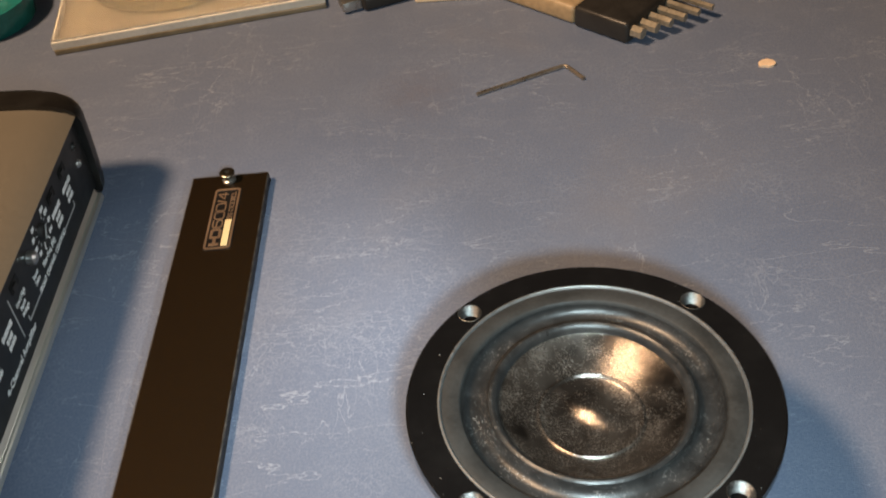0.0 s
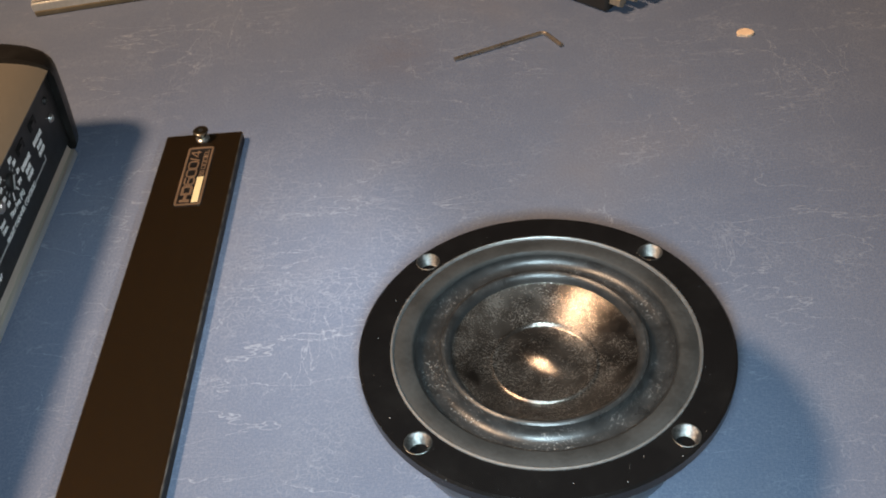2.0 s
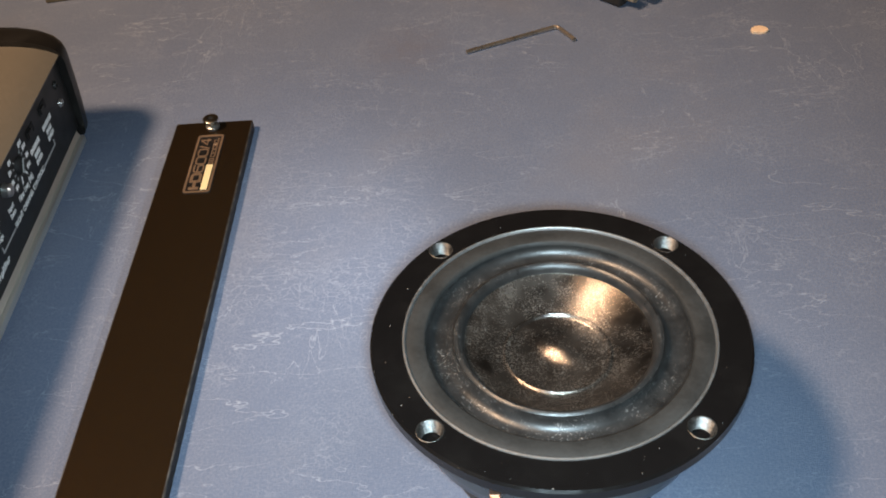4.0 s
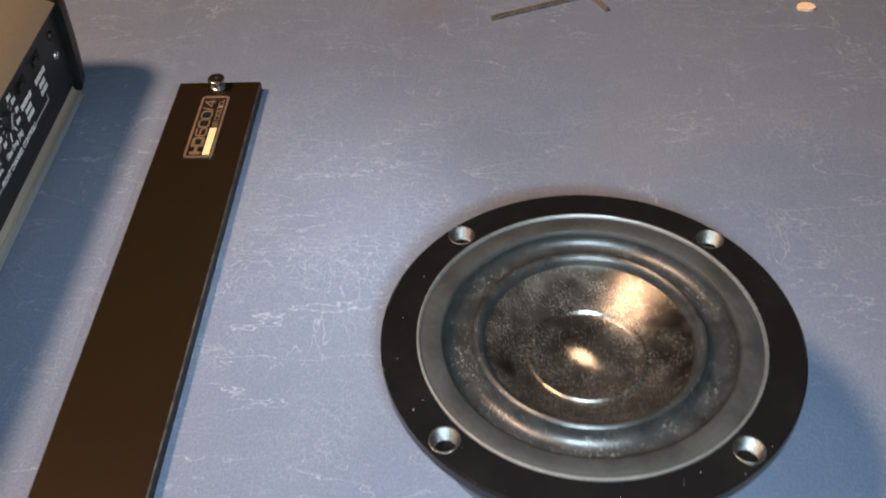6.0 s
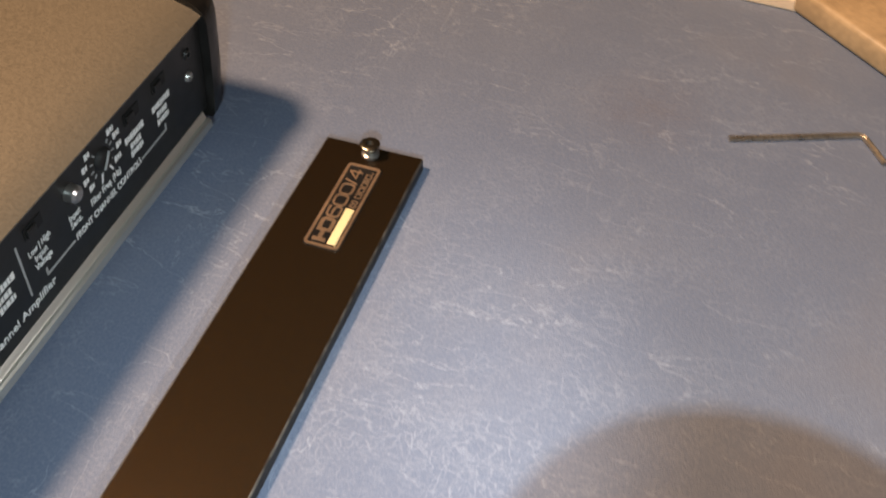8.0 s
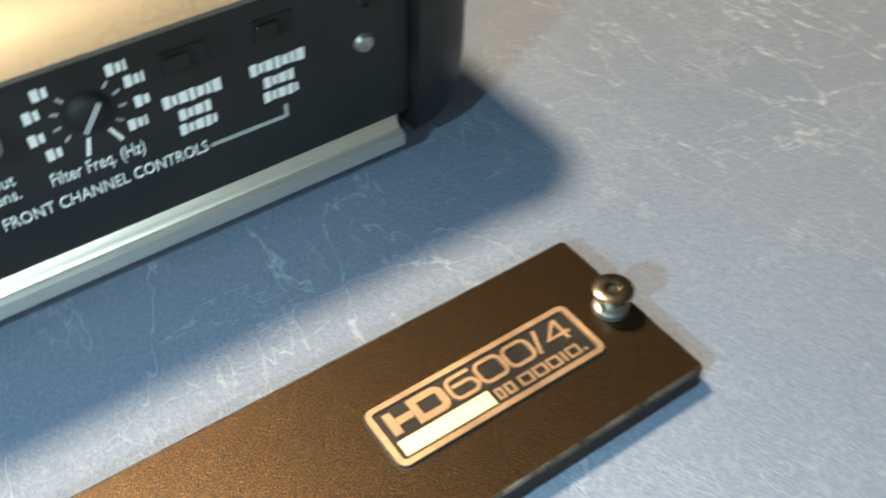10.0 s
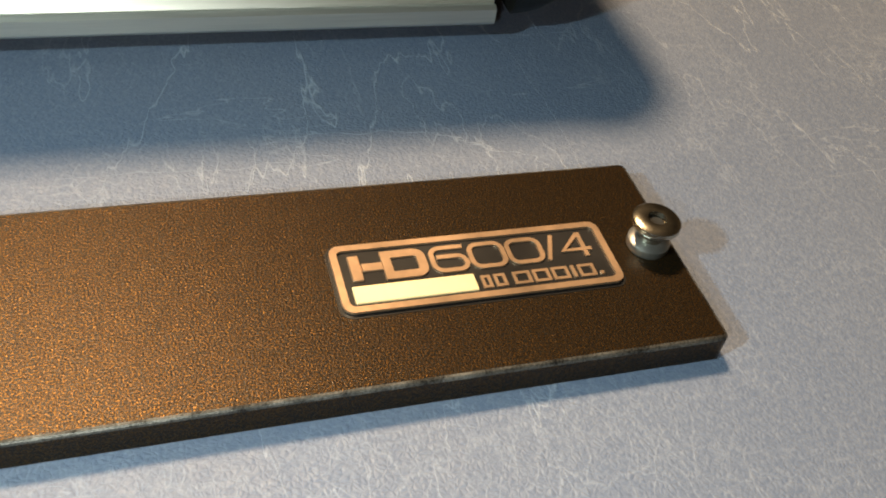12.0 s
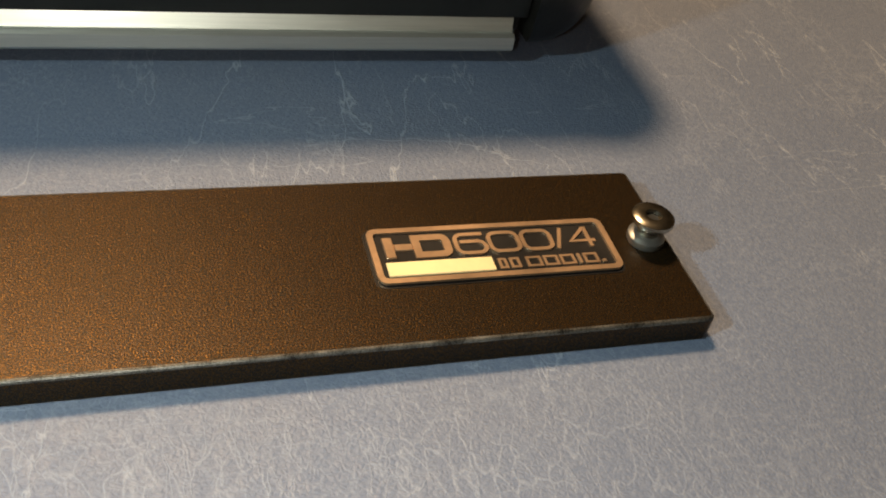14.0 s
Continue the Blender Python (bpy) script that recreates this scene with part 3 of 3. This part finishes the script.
        bmesh.ops.scale(bm, vec=(width / w, 1, 1), verts=bm.verts)
        part("printing", laid(bm, on_panel(y, z - height / 2, 0.0001)), PRINT, panel)

    def bar(y, z, long, tall=0.0024, turn=0.0, material=PRINT):
        bm = box(-long / 2, -tall / 2, 0, long / 2, tall / 2, 0.00015)
        part("printed_bar", laid(bm, on_panel(y, z) @ pose(0, 0, 0, 0, 0, turn)), material, panel)

    def word(y, z, long, tall=0.0023):
        """Small unreadable print: a row of short bars."""
        pos, k = -long / 2, 0
        while pos < long / 2 - 0.0004:
            w = min((0.0013, 0.0009, 0.0016, 0.0011)[k % 4], long / 2 - pos)
            bar(y + pos + w / 2, z, w, tall * (1.0, 0.8, 0.9)[k % 3])
            pos, k = pos + w + 0.00035, k + 1

    write("FRONT CHANNEL CONTROLS", -0.0862, 0.0226, 0.0025, 0.0372)
    write("Filter Freq. (Hz)", -0.0765, 0.0280, 0.0027, 0.0165)
    for column in (-0.0495, -0.0330):
        word(column, 0.0348, 0.0108, 0.0025)
        word(column + 0.0002, 0.0312, 0.0066)
        word(column, 0.0280, 0.0070)
    for end, far in ((-0.0482, -0.0325), (-0.0870, -0.1010)):
        bar((end + far) / 2, 0.0222, abs(far - end), 0.0008, 0, GREY)
        bar(far, 0.0234, 0.0008, 0.0030, 0, GREY)
    # round control with its ring of ticks and figures
    for cy, cz in ((-0.0670, 0.0385), (-0.1510, 0.0385)):
        knob = part("knob", laid(lathe([(0.0, 0.0016), (0.0028, 0.0016), (0.0036, 0.0010), (0.0040, 0.0), (0.0, 0.0)], 28), on_panel(cy, cz)), HOLE, panel, "dark recessed turning control", smooth=True)
        part("pointer", laid(box(-0.0004, -0.0030, 0.0016, 0.0004, 0.0030, 0.0020), on_panel(cy, cz) @ pose(0, 0, 0, 0, 0, -35)), GREY, knob)
        for a, long in ((-38, 0.0034), (-8, 0.0030), (22, 0.0034), (48, 0.0034), (132, 0.0030), (160, 0.0026), (190, 0.0026), (218, 0.0026)):
            word(cy + 0.0092 * math.cos(radians(a)), cz + 0.0088 * math.sin(radians(a)), long, 0.0022)
            bar(cy + 0.0056 * math.cos(radians(a)), cz + 0.0056 * math.sin(radians(a)), 0.0014, 0.0005, a, GREY)
        for a in (-62, -105):
            bar(cy + 0.0068 * math.cos(radians(a)), cz + 0.0068 * math.sin(radians(a)), 0.0036, 0.0007, a)
    part("knob", laid(lathe([(0.0, 0.0034), (0.0018, 0.0034), (0.0027, 0.0026), (0.0030, 0.0), (0.0, 0.0)], 28), on_panel(-0.0840, 0.0400)), STEEL, panel, "small domed silver button", smooth=True)
    write("Input", -0.0872, 0.0312, 0.0024, 0.0054)
    write("Sens.", -0.0872, 0.0281, 0.0024, 0.0056)
    write("Low | High", -0.1058, 0.0350, 0.0024, 0.0100)
    write("Input", -0.1040, 0.0316, 0.0024, 0.0056)
    write("Voltage", -0.1046, 0.0284, 0.0024, 0.0076)
    # slide switches and sockets
    for sy, sz, sw, sh in ((-0.0495, 0.0425, 0.0085, 0.0042), (-0.0330, 0.0425, 0.0080, 0.0042), (-0.1010, 0.0425, 0.0080, 0.0042)):
        slot = part("switch_slot", laid(box(-sw / 2, -sh / 2, 0, sw / 2, sh / 2, 0.0003), on_panel(sy, sz)), HOLE, panel)
        part("slider", laid(box(-sw / 2 + 0.0006, -sh / 2 + 0.0006, 0.0003, sw / 12, sh / 2 - 0.0006, 0.0012, 0.0002, 1), on_panel(sy, sz)), CAP, slot)
    for sy, sz in ((-0.0150, 0.0320), (-0.0145, 0.0412)):
        part("panel_screw", laid(lathe([(0.0, 0.0005), (0.0008, 0.0005), (0.0009, 0.0011), (0.0016, 0.0010), (0.0021, 0.0), (0.0, 0.0)], 20), on_panel(sy, sz)), STEEL if sz < 0.04 else CAP, panel, "small panel screw", smooth=True)
    # an upright divider and the name of the unit under it
    bar(-0.1092, 0.0318, 0.0007, 0.0205, 0, GREY)
    write("4-Channel Amplifier", -0.1350, 0.0180, 0.0030, 0.0360)
    for column in (-0.1180, -0.1345, -0.1675):
        word(column, 0.0348, 0.0108, 0.0025)
        word(column, 0.0312, 0.0066)
        word(column, 0.0280, 0.0070)


make_amplifier()


# ---- small things further back ----
def make_hex_key():
    key = thing("hex_key", (0.1400, 0.0530, 0.0), "small L-shaped steel hex key lying on the table", "hex key")
    r = 0.00115
    path = [Vector((0, 0, r)), Vector((0.0462, 0.0182, r)), Vector((0.0478, 0.0181, r)), Vector((0.0490, 0.0170, r)), Vector((0.0560, 0.0050, r))]
    bm = bmesh.new()
    rings = []
    for i, p in enumerate(path):
        way = (path[min(i + 1, len(path) - 1)] - path[max(i - 1, 0)]).normalized()
        side = Vector((0, 0, 1)).cross(way).normalized()
        rings.append([bm.verts.new(p + r * (math.cos(radians(60 * k + 30)) * side + math.sin(radians(60 * k + 30)) * Vector((0, 0, 1)))) for k in range(6)])
    for a, b in zip(rings, rings[1:]):
        for k in range(6):
            bm.faces.new((a[k], a[(k + 1) % 6], b[(k + 1) % 6], b[k]))
    bm.faces.new(rings[0])
    bm.faces.new(rings[-1][::-1])
    part("shaft", bm, TARNISH, key)


make_hex_key()


def make_key_set():
    ks = thing("hex_key_set", (0.2215, 0.0875, 0.0), "black holder with a row of steel hex keys, tan sided", "tool set", 137)
    # local x runs back along the keys, local y across the row (towards the camera's far right)
    part("holder", laid(box(-0.0020, -0.0520, 0.0, 0.0340, 0.0, 0.0130, 0.0025, 3), Matrix()), TOOLBLACK, ks, smooth=True)
    part("grip", laid(box(0.0343, -0.0500, 0.0, 0.0950, -0.0010, 0.0115, 0.0025, 3), Matrix()), TAN, ks, "tan handle side", smooth=True)
    for k in range(6):
        rr = 0.0034 - 0.0003 * k
        y = -0.0050 - 0.0084 * k
        part("key", rod((-0.0085 - 0.0034 * k, y, 0.0072), (0.02, y, 0.0072), rr, 6), BRASS, ks)


make_key_set()


def make_disc_case():
    case = thing("disc_case", (-0.1068, 0.1335, 0.0), "clear plastic disc case with a disc inside", "disc case", 8.5)
    part("base", box(0, 0, 0.0, 0.163, 0.142, 0.0035, 0.0008, 2), TRAY, case, "brownish clear tray")
    disc = part("disc", laid(lathe([(0.0075, 0.0052), (0.060, 0.0052), (0.060, 0.0064), (0.0075, 0.0064), (0.0075, 0.0052)], 80), Matrix.Translation((0.072, 0.080, 0))), DISC, case, "gold-tinted shiny disc")
    lid = part("lid", box(0.0006, 0.0006, 0.0085, 0.1624, 0.1414, 0.0100, 0.0004, 1), CLEAR, case)
    lid.visible_shadow = False
    for a, b, c, d in ((0, 0, 0.163, 0.0018), (0, 0.1402, 0.163, 0.142), (0, 0.0018, 0.0018, 0.1402), (0.1612, 0.0018, 0.163, 0.1402)):
        part("wall", box(a, b, 0.0036, c, d, 0.0084, 0.0003, 1), FROST, case, "frosted clear plastic side").visible_shadow = False


make_disc_case()


def make_tool():
    tool = thing("pocket_tool", (0.0700, 0.1450, 0.0), "dark pocket tool with bright steel end", "tool", 18)
    part("body", box(0.008, 0.0, 0.0, 0.040, 0.020, 0.010, 0.003, 3), TOOLBLACK, tool, smooth=True)
    part("end", box(-0.004, 0.003, 0.001, 0.009, 0.015, 0.008, 0.002, 2), STEEL, tool, smooth=True)
    bar = thing("wooden_stick", (0.1080, 0.1530, 0.0), "short pinkish wooden stick", "stick", -4)
    part("wood", box(0.0, 0.0, 0.0, 0.052, 0.008, 0.006, 0.001, 2), FLAKE, bar)


make_tool()


def make_teal_tub():
    tub = thing("teal_tub", (-0.168, 0.185, 0.0), "shallow teal glossy plastic tub", "tub")
    part("wall", lathe([(0.0, 0.002), (0.030, 0.002), (0.034, 0.016), (0.036, 0.016), (0.033, 0.0), (0.0, 0.0)], 48), TEAL, tub, smooth=True)


make_teal_tub()


def make_flake():
    flake = thing("flake", (0.2895, 0.0570, 0.0), "small pale orange flake on the leatherette", "flake")
    rnd = random.Random(4)
    pts = [(0.0047 * math.cos(t) * rnd.uniform(0.85, 1.1), 0.0032 * math.sin(t) * rnd.uniform(0.8, 1.15)) for t in [2 * math.pi * i / 13 for i in range(13)]]
    part("chip", prism(pts, 0.0, 0.0014, 0.0004), FLAKE, flake)


make_flake()
